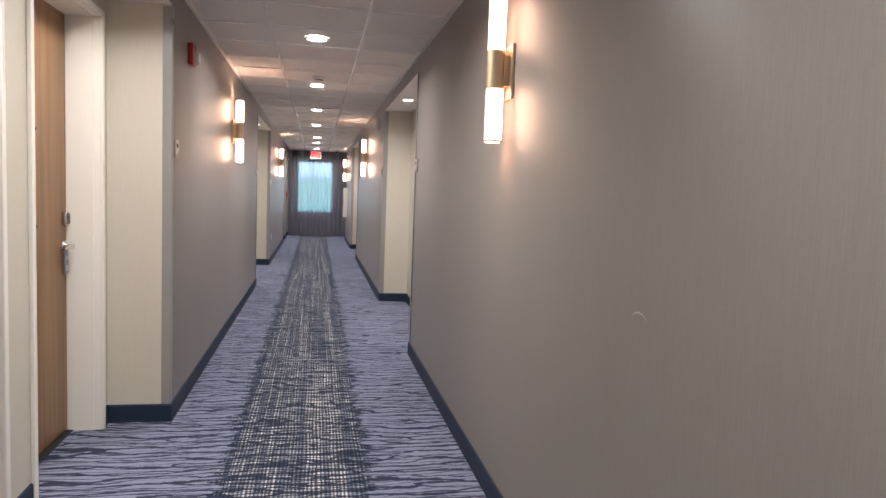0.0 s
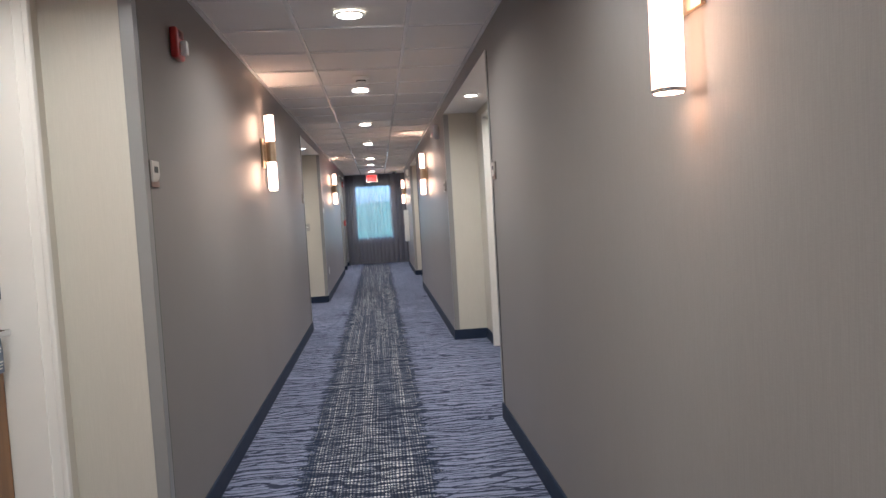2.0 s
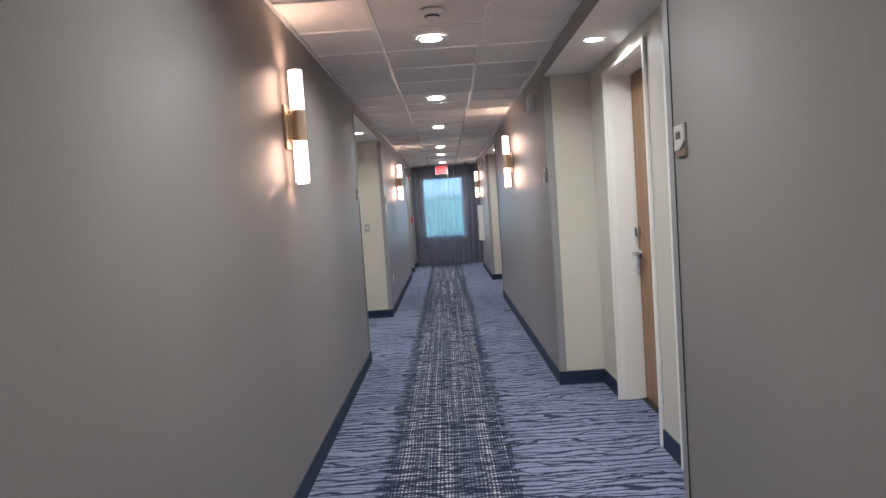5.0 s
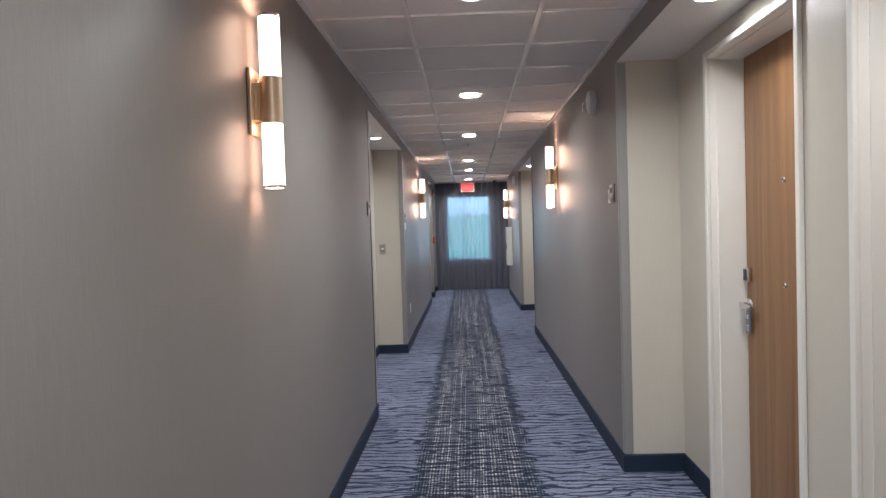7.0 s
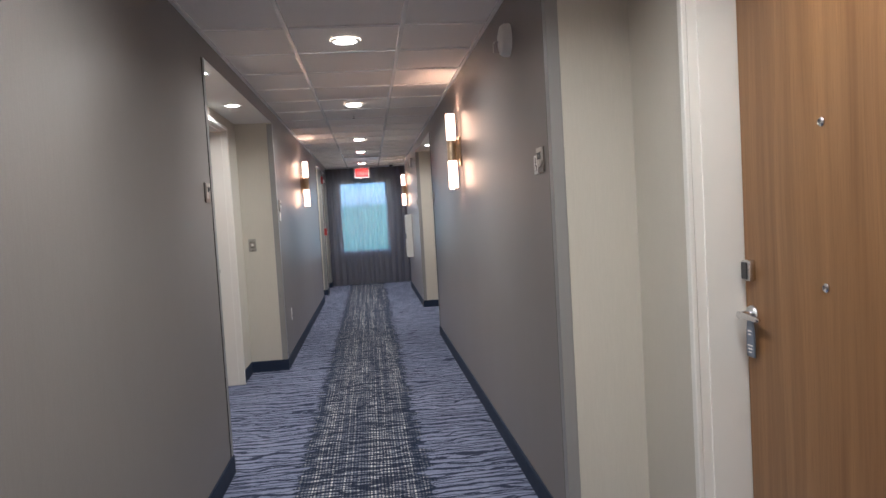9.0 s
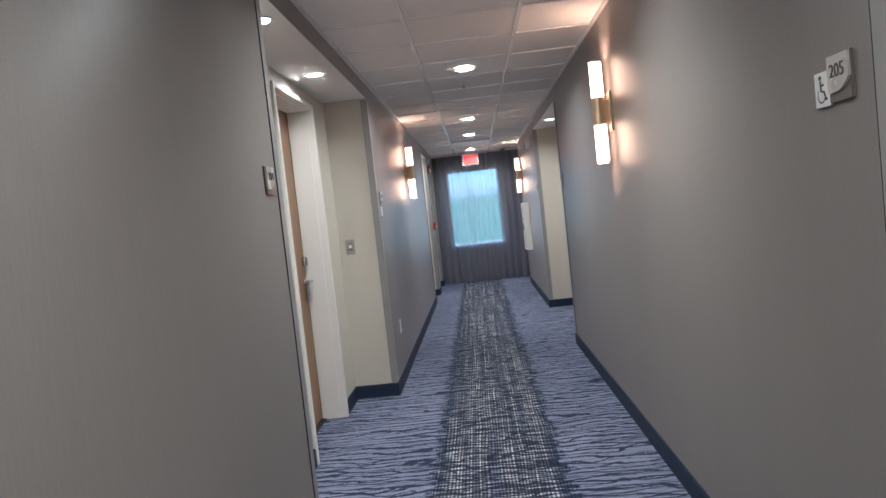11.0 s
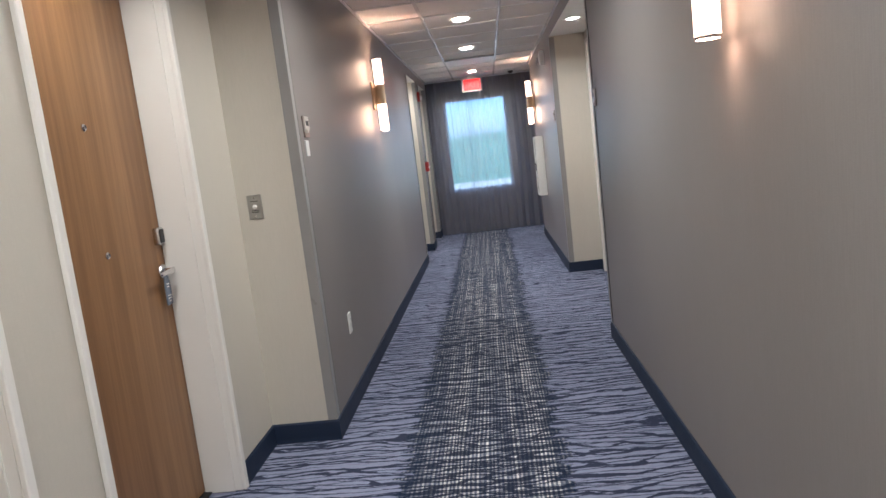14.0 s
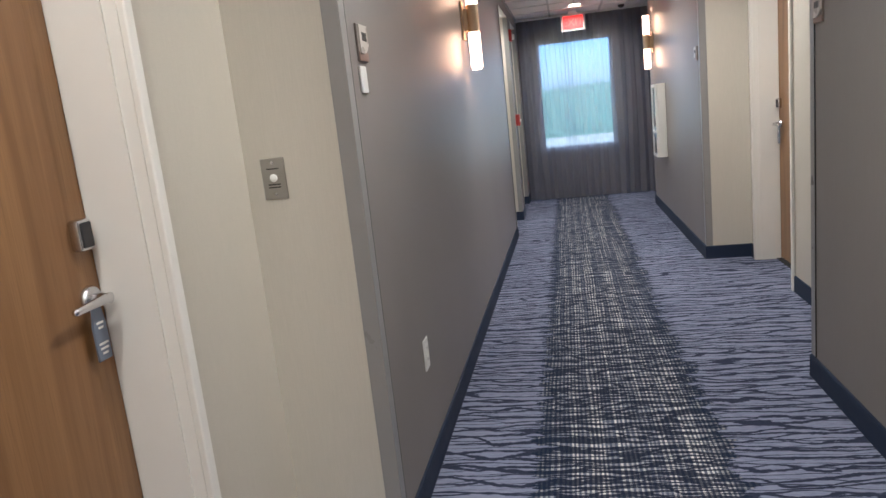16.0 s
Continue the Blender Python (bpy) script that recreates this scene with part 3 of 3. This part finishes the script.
# ---- exit sign, detectors, alarms ----
def wall_frame(sgn, y, z):
    """Local x along the wall, y into the wall, z up."""
    return pose(sgn * XW, y, z, 0, 0, 90 if sgn < 0 else -90)


ex = holder("exit_sign", pose(-0.04, 20.10, 2.262), "lit red exit sign hanging from the ceiling before the window", "exit sign")
bm = bmesh.new()
box(bm, -0.15, 0.15, -0.022, 0.022, -0.1, 0.1)
rounded(bm, 0.006, 2)
part("housing", bm, PLASTIC, ex)
bm = bmesh.new()
box(bm, -0.125, 0.125, -0.0265, -0.0225, -0.08, 0.08)
part("face", bm, EXIT_RED, ex, "glowing red face")
lettering("letters", "EXIT", 0.125, pose(0.0, -0.0275, -0.002, 90), glow("exit_letters", (1.0, 0.07, 0.05), 0.26), ex, "pale red letters")
bm = bmesh.new()
box(bm, -0.05, 0.05, -0.016, 0.016, 0.1, CEIL - 2.262 - 0.001)
part("canopy", bm, PLASTIC, ex)


def make_detector(m):
    d = holder("smoke_detector", m, "round white smoke detector on the ceiling", "smoke detector", "ceiling detectors")
    bm = bmesh.new()
    lathe(bm, ((0.062, 0.0), (0.062, -0.012), (0.056, -0.018), (0.040, -0.022)), 36)
    part("base", bm, PLASTIC, d, smooth=35)
    bm = bmesh.new()
    lathe(bm, ((0.040, -0.020), (0.038, -0.042), (0.030, -0.050), (0.004, -0.052)), 36)
    part("head", bm, PLASTIC, d, smooth=35)
    bm = bmesh.new()
    lathe(bm, ((0.0395, -0.026), (0.0402, -0.028), (0.0398, -0.034), (0.0385, -0.036)), 36)
    part("vent_band", bm, BLACK, d, smooth=35)
    return d


det = make_detector(pose(0.0, 7.31, CEIL - 0.002))


def make_sprinkler(m):
    s = holder("sprinkler", m, "small white pendent sprinkler head in the ceiling", "sprinkler", "sprinklers")
    bm = bmesh.new()
    lathe(bm, ((0.034, 0.0), (0.034, -0.003), (0.022, -0.008), (0.010, -0.010)), 24)
    part("escutcheon", bm, PLASTIC, s, smooth=40)
    bm = bmesh.new()
    lathe(bm, ((0.006, -0.008), (0.006, -0.03), (0.016, -0.034), (0.016, -0.036)), 16)
    part("deflector", bm, CHROME, s, smooth=40)
    return s


spr = make_sprinkler(pose(-0.035, 13.167, CEIL - 0.002))
copy_thing(spr, pose(-0.04, 19.0, CEIL - 0.002))

# red horn strobe and pull station
def make_strobe(m):
    s = holder("fire_alarm_strobe", m, "red fire alarm horn strobe with a clear lens on the wall", "fire alarm", "fire alarm strobes")
    bm = bmesh.new()
    box(bm, -0.058, 0.058, -0.034, 0.0, -0.066, 0.066)
    rounded(bm, 0.01, 3)
    part("housing", bm, RED, s, smooth=40)
    bm = bmesh.new()
    box(bm, -0.020, 0.020, -0.062, -0.033, -0.050, 0.012)
    rounded(bm, 0.008, 2)
    part("lens", bm, PLASTIC, s, "pale strobe lens", 40)
    for k in range(4):
        bm = bmesh.new()
        box(bm, -0.03, 0.03, -0.0355, -0.0335, 0.024 + k * 0.009, 0.028 + k * 0.009)
        part("horn_slot", bm, DARKGAP, s)
    return s


stb = make_strobe(wall_frame(-1, 4.955, 2.122))
copy_thing(stb, wall_frame(-1, 19.06, 2.10))
ps = holder("pull_station", wall_frame(-1, 19.04, 1.15), "red fire alarm pull station on the wall", "fire alarm")
bm = bmesh.new()
box(bm, -0.045, 0.045, -0.05, 0.0, -0.065, 0.065)
rounded(bm, 0.006, 2)
part("housing", bm, RED, ps, smooth=40)
bm = bmesh.new()
box(bm, -0.035, 0.035, -0.060, -0.049, -0.022, 0.008)
rounded(bm, 0.003, 1)
part("pull_bar", bm, PLASTIC, ps, "white pull bar")


def make_round_strobe(m):
    s = holder("alarm_speaker", m, "round white alarm speaker high on the wall", "alarm", "wall speakers")
    turn = pose(0, 0, 0, 90)
    bm = bmesh.new()
    lathe(bm, ((0.078, 0.0), (0.078, 0.026), (0.068, 0.042), (0.040, 0.050)), 36, turn)
    part("body", bm, PLASTIC, s, smooth=35)
    bm = bmesh.new()
    box(bm, -0.022, 0.022, -0.078, -0.04, -0.060, -0.005)
    rounded(bm, 0.01, 2)
    part("lens", bm, LENS, s, "clear strobe lens", 40)
    return s


rs = make_round_strobe(wall_frame(1, 9.46, 2.19))
copy_thing(rs, wall_frame(1, 17.1, 2.19))


# ---- signs and plates ----
def make_room_sign(m, number="", label="", foot=None):
    """A taupe plate with a pale curved panel and a copper foot. Local -y faces the corridor."""
    s = holder("room_sign", m, label, "sign", "room signs")
    bm = bmesh.new()
    box(bm, -0.046, 0.046, -0.006, 0.0, -0.052, 0.052)
    rounded(bm, 0.0015, 1)
    part("backplate", bm, SIGN_BROWN, s)
    bm = bmesh.new()
    box(bm, -0.045, 0.045, -0.0085, -0.0062, -0.051, -0.026)
    part("foot_band", bm, foot or SIGN_COPPER, s, "dark taupe band" if foot else "copper band")
    # pale panel with a curved lower edge
    bm = bmesh.new()
    low = [(x, -0.031 + 0.027 * max(0.0, (x + 0.012) / 0.055) ** 2.2) for x in [-0.043 + 0.086 * i / 12 for i in range(13)]]
    outline = low + [(0.041, 0.049), (-0.043, 0.049)]
    front = [bm.verts.new((x, -0.013, z)) for x, z in outline]
    back = [bm.verts.new((x, -0.0063, z)) for x, z in outline]
    bm.faces.new(front)
    bm.faces.new(back[::-1])
    for i in range(len(outline)):
        j = (i + 1) % len(outline)
        bm.faces.new((front[i], back[i], back[j], front[j]))
    part("panel", bm, SIGN_PALE, s, "pale number panel")
    if number:
        lettering("number", number, 0.042, pose(0.0, -0.0142, 0.014, 90), INK, s, "dark raised number")
    else:
        for k, x in enumerate((-0.016, 0.0, 0.016)):
            bm = bmesh.new()
            box(bm, x - 0.006, x + 0.006, -0.0144, -0.0132, 0.004, 0.028)
            part("digit_bar", bm, INK, s)
    return s


PLAIN_SIGN = "taupe room sign with a curved panel and copper band"
make_room_sign(wall_frame(-1, 9.865, 1.552), "204", "taupe room sign numbered 204 with a copper band")
make_room_sign(wall_frame(1, 8.937, 1.572), "205", "taupe room sign numbered 205 beside a wheelchair plate", SIGN_BROWN)
sg = make_room_sign(wall_frame(1, 5.89, 1.545), "", PLAIN_SIGN)
copy_thing(sg, wall_frame(-1, 4.53, 1.528))
copy_thing(sg, wall_frame(-1, 12.83, 1.532))
copy_thing(sg, wall_frame(1, 13.85, 1.552))
copy_thing(sg, wall_frame(1, 16.45, 1.55))

# a pale curved scuff on the wallcovering
bm = bmesh.new()
arc = [(1.963 + 0.058 * math.cos(radians(a)), 1.008 + 0.052 * math.sin(radians(a)), 0.0022 * math.sin(radians((a - 40) * 1.8))) for a in range(40, 141, 10)]
rings = [[bm.verts.new((XW - 0.0006, y, z + e)) for e in (-h, h)] for y, z, h in arc]
for p, q in zip(rings, rings[1:]):
    bm.faces.new((p[0], q[0], q[1], p[1]))
bmesh.ops.remove_doubles(bm, verts=bm.verts[:], dist=0.00005)
thing("wall_scuff", bm, plain("scuff_pale", (0.36, 0.33, 0.305), 0.4, vary=0.1), "pale curved scuff on the taupe wallcovering", "scuff", kind="structure")

# wheelchair plate
wc = holder("wheelchair_sign", wall_frame(1, 9.018, 1.556), "white accessible-room plate with a dark wheelchair symbol", "sign")
bm = bmesh.new()
box(bm, -0.034, 0.034, -0.007, 0.0, -0.040, 0.040)
rounded(bm, 0.0015, 1)
part("plate", bm, PLASTIC, wc)
bm = bmesh.new()
for a in range(130, 400, 15):
    p = [(-0.003 + q * math.cos(radians(b)), -0.013 + q * math.sin(radians(b))) for b in (a, a + 15) for q in (0.0145, 0.0180)]
    vs = [bm.verts.new((x, -0.0078, z)) for x, z in (p[0], p[1], p[3], p[2])]
    bm.faces.new(vs)
bmesh.ops.solidify(bm, geom=bm.faces[:], thickness=0.0009)
for p, q in (((-0.005, 0.020), (-0.003, -0.004)), ((-0.004, 0.010), (0.009, 0.010)), ((-0.003, -0.004), (0.010, -0.005)), ((0.010, -0.005), (0.017, -0.024)), ((0.017, -0.024), (0.022, -0.022))):
    tube(bm, (p[0], -0.0076, p[1]), (q[0], -0.0076, q[1]), 0.0021, 8)
tube(bm, (-0.006, -0.0084, 0.027), (-0.006, -0.0068, 0.027), 0.0050, 16)
part("symbol", bm, INK, wc, "dark wheelchair symbol")

# small extra plates under the sign by the doorbell
bm = bmesh.new()
box(bm, -0.028, 0.028, -0.008, 0.0, -0.038, 0.038)
rounded(bm, 0.002, 1)
pl = thing("braille_plate", bm, PLASTIC, "small pale plate under the room sign", "sign")
pl.matrix_world = wall_frame(-1, 12.805, 1.428)


def make_plate(name, m, label, category):
    p = holder(name, m, label, category)
    bm = bmesh.new()
    box(bm, -0.035, 0.035, -0.005, 0.0, -0.058, 0.058)
    rounded(bm, 0.002, 2)
    return p, bm


bell, bm = make_plate("doorbell_plate", pose(-1.028, 12.653, 1.18, 0, 0, 0), "brushed steel doorbell plate with a lit white button", "doorbell")
part("plate", bm, STEEL, bell)
bm = bmesh.new()
lathe(bm, ((0.011, 0.0), (0.011, 0.003), (0.008, 0.006), (0.003, 0.007)), 20, pose(0, -0.005, 0.002, 90))
part("button", bm, PLASTIC, bell, "white push button", 40)
for z in (0.044, -0.044):
    bm = bmesh.new()
    lathe(bm, ((0.0045, 0.0), (0.0045, 0.001), (0.003, 0.0016)), 12, pose(0, -0.005, z, 90))
    part("screw", bm, CHROME, bell, "", 40)
for z in (0.026, -0.018, -0.026):
    bm = bmesh.new()
    box(bm, -0.018, 0.018, -0.0058, -0.0048, z, z + 0.0035)
    part("engraved_line", bm, INK, bell)

out, bm = make_plate("wall_outlet", wall_frame(-1, 13.194, 0.45), "white duplex wall outlet low on the corridor wall", "outlet")
part("plate", bm, PLASTIC, out)
for z in (-0.021, 0.021):
    bm = bmesh.new()
    box(bm, -0.017, 0.017, -0.0075, -0.0045, z - 0.014, z + 0.014)
    rounded(bm, 0.003, 2)
    soc = part("socket", bm, PLASTIC, out)
    for x in (-0.0065, 0.0065):
        bm = bmesh.new()
        box(bm, x - 0.001, x + 0.001, -0.0079, -0.0071, z - 0.003, z + 0.006)
        part("slot", bm, BLACK, soc)

# extinguisher cabinet
cab = holder("extinguisher_cabinet", wall_frame(1, 18.38, 1.01), "white wall-mounted fire extinguisher cabinet with a glazed door", "cabinet")
bm = bmesh.new()
box(bm, -0.16, 0.16, -0.085, 0.0, -0.37, 0.37)
rounded(bm, 0.006, 2)
part("body", bm, WHITE, cab)
bm = bmesh.new()
for a in ((-0.155, -0.125, -0.365, 0.365), (0.125, 0.155, -0.365, 0.365), (-0.125, 0.125, -0.365, -0.335), (-0.125, 0.125, 0.335, 0.365), (-0.125, 0.125, -0.12, -0.10)):
    box(bm, a[0], a[1], -0.102, -0.0855, a[2], a[3])
dr = part("door", bm, WHITE, cab)
bm = bmesh.new()
box(bm, -0.125, 0.125, -0.096, -0.092, -0.335, 0.335)
part("pane", bm, GLASS, dr)
bm = bmesh.new()
box(bm, 0.128, 0.150, -0.118, -0.102, -0.05, 0.05)
rounded(bm, 0.004, 2)
part("pull", bm, CHROME, dr, "chrome pull", 40)

# access panel and camera dome near the end
gr = holder("access_panel", pose(-0.0125, 18.396, CEIL - 0.002), "glossy white access panel in the tiled ceiling", "ceiling panel")
bm = bmesh.new()
for a in ((-0.30, 0.30, -0.335, -0.295), (-0.30, 0.30, 0.295, 0.335), (-0.30, -0.26, -0.295, 0.295), (0.26, 0.30, -0.295, 0.295)):
    box(bm, a[0], a[1], a[2], a[3], -0.010, 0.0)
part("frame", bm, PLASTIC, gr)
bm = bmesh.new()
box(bm, -0.256, 0.256, -0.291, 0.291, -0.006, 0.0)
rounded(bm, 0.002, 1)
part("panel", bm, plain("gloss_white", (0.76, 0.75, 0.73), 0.45, vary=0.02), gr)
dm = holder("dome_camera", pose(0.54, 19.9, CEIL - 0.002), "small dark dome camera on the ceiling", "camera")
bm = bmesh.new()
lathe(bm, ((0.055, 0.0), (0.055, -0.02), (0.048, -0.026)), 28)
part("base", bm, PLASTIC, dm, smooth=35)
bm = bmesh.new()
lathe(bm, [(0.042 * math.cos(a), -0.024 - 0.04 * math.sin(a)) for a in (0, 0.4, 0.8, 1.2, 1.5)], 28)
part("dome", bm, BLACK, dm, "dark dome", 60)

# ---- window, curtain and the view ----
win = holder("window_1", pose((WX0 + WX1) / 2, YEND, WZ0), "tall fixed window in a pale metal frame, behind a sheer curtain", "window", kind="structure")
hw, hh = (WX1 - WX0) / 2, WZ1 - WZ0
bm = bmesh.new()
for a in ((-hw, -hw + 0.045, 0, hh), (hw - 0.045, hw, 0, hh), (-hw + 0.045, hw - 0.045, 0, 0.045), (-hw + 0.045, hw - 0.045, hh - 0.045, hh)):
    box(bm, a[0], a[1], 0.09, 0.15, a[2], a[3])
part("window_frame", bm, WHITE, win)
bm = bmesh.new()
box(bm, -hw + 0.045, hw - 0.045, 0.117, 0.123, 0.045, hh - 0.045)
pane = part("pane", bm, GLASS, win)
pane.visible_shadow = False
bm = bmesh.new()
box(bm, -hw, hw, -0.015, 0.088, 0.0, 0.02)
part("window_sill", bm, WHITE, win)


def curtain_mesh():
    """Soft pleats of uneven depth, hanging from the ceiling to the floor."""
    bm = bmesh.new()
    x0, x1, nx, nz = -XW + 0.03, 1.60, 1000, 12
    grid = []
    for i in range(nx + 1):
        x = x0 + (x1 - x0) * i / nx
        col = []
        for k in range(nz + 1):
            z = 0.012 + (CEIL - 0.03) * k / nz
            loose = 1.0 - 0.45 * k / nz
            ph = 2 * math.pi * x / 0.105 + 7.0 * noise.noise((x * 1.6, z * 0.22, 0.3)) + 1.5 * noise.noise((x * 7, z * 0.3, 5.3))
            amp = 0.026 + 0.016 * noise.noise((x * 2.3, z * 0.3, 4.0))
            y = 20.42 + amp * loose * math.sin(ph) + 0.012 * noise.noise((x * 9, z * 0.6, 9.0))
            fold = 0.0095 + 0.012 * noise.noise((x * 3.7, z * 0.25, 7.0))
            col.append(bm.verts.new((x + fold * math.sin(2 * ph + 0.6), y, z)))
        grid.append(col)
    for a, b in zip(grid, grid[1:]):
        for k in range(nz):
            bm.faces.new((a[k], b[k], b[k + 1], a[k + 1]))
    return bm


cur = holder("curtain", pose(0, 0, 0), "dark grey sheer pleated curtain hanging across the end window", "curtain")
part("cloth", curtain_mesh(), SHEER, cur, "", 80)
bm = bmesh.new()
box(bm, -XW + 0.005, 1.63, 20.385, 20.455, CEIL - 0.022, CEIL - 0.003)
part("track", bm, PLASTIC, cur, "white ceiling track")

GRASS = plain("far_ground", (0.13, 0.17, 0.06), 0.9, vary=0.3, scale=0.15)
PAVING = plain("pale_paving", (0.48, 0.40, 0.24), 0.9, vary=0.1, scale=0.3)
LEAF = plain("foliage", (0.12, 0.195, 0.105), 0.8, vary=0.18, scale=0.12)
GZ = -3.4    # the ground lies a storey below
bm = bmesh.new()
box(bm, -1500, 1500, YEND + 0.9, 3000, GZ - 0.5, GZ)
thing("ground", bm, GRASS, "grass outside the window, a storey below", "ground", kind="structure")
bm = bmesh.new()
box(bm, -90, 90, YEND + 1.0, YEND + 86, GZ + 0.004, GZ + 0.03)
thing("pavement", bm, PAVING, "pale sunlit paving outside the window", "pavement", kind="structure")


def far_slope():
    """A green slope rising behind the paving, with soft swells."""
    bm = bmesh.new()
    grid = []
    for i in range(81):
        x = -120 + 3 * i
        col = []
        for k in range(9):
            t = k / 8
            top = 3.9 + 0.9 * noise.noise((x * 0.04, 0.2, 0))
            z = GZ + (top - GZ) * (t ** 0.8) + 0.5 * noise.noise((x * 0.2, t * 3, 2)) * t
            col.append(bm.verts.new((x, YEND + 88 + 50 * t, z)))
        grid.append(col)
    for a, b in zip(grid, grid[1:]):
        for k in range(8):
            bm.faces.new((a[k], b[k], b[k + 1], a[k + 1]))
    return bm


thing("hillside", far_slope(), LEAF, "green slope rising beyond the paving", "hill", kind="structure", smooth=60)


def far_wood():
    """Trees on the slope as many small leafy clumps, thinning to an uneven skyline."""
    me_v, me_f = [], []
    rng = random.Random(5)
    for _ in range(16000):
        x = rng.uniform(-75, 75)
        t = rng.random()
        foot = GZ + (3.9 - GZ) * (t ** 0.8)
        tall = 1.9 * max(0.15, 0.75 + noise.noise((x * 0.16, t * 6, 0)) + 0.5 * noise.noise((x * 0.6, t * 9, 0)))
        c = Vector((x, YEND + 88 + 50 * t, foot + tall * rng.random() ** 1.3))
        r = rng.uniform(0.12, 0.34)
        n = Vector((rng.gauss(0, 0.15), rng.gauss(-0.6, 0.15), rng.gauss(1.0, 0.15))).normalized()
        u = n.orthogonal().normalized() * r
        v = n.cross(u)
        k = len(me_v)
        me_v += [c + u, c + v * 0.7, c - u * 0.8, c - v * 0.8]
        me_f.append((k, k + 1, k + 2, k + 3))
    me = bpy.data.meshes.new("woods")
    me.from_pydata(me_v, [], me_f)
    me.materials.append(LEAF)
    return me


tagged(new("woods", far_wood()), "small trees and shrubs on the green slope", "trees", kind="stuff")
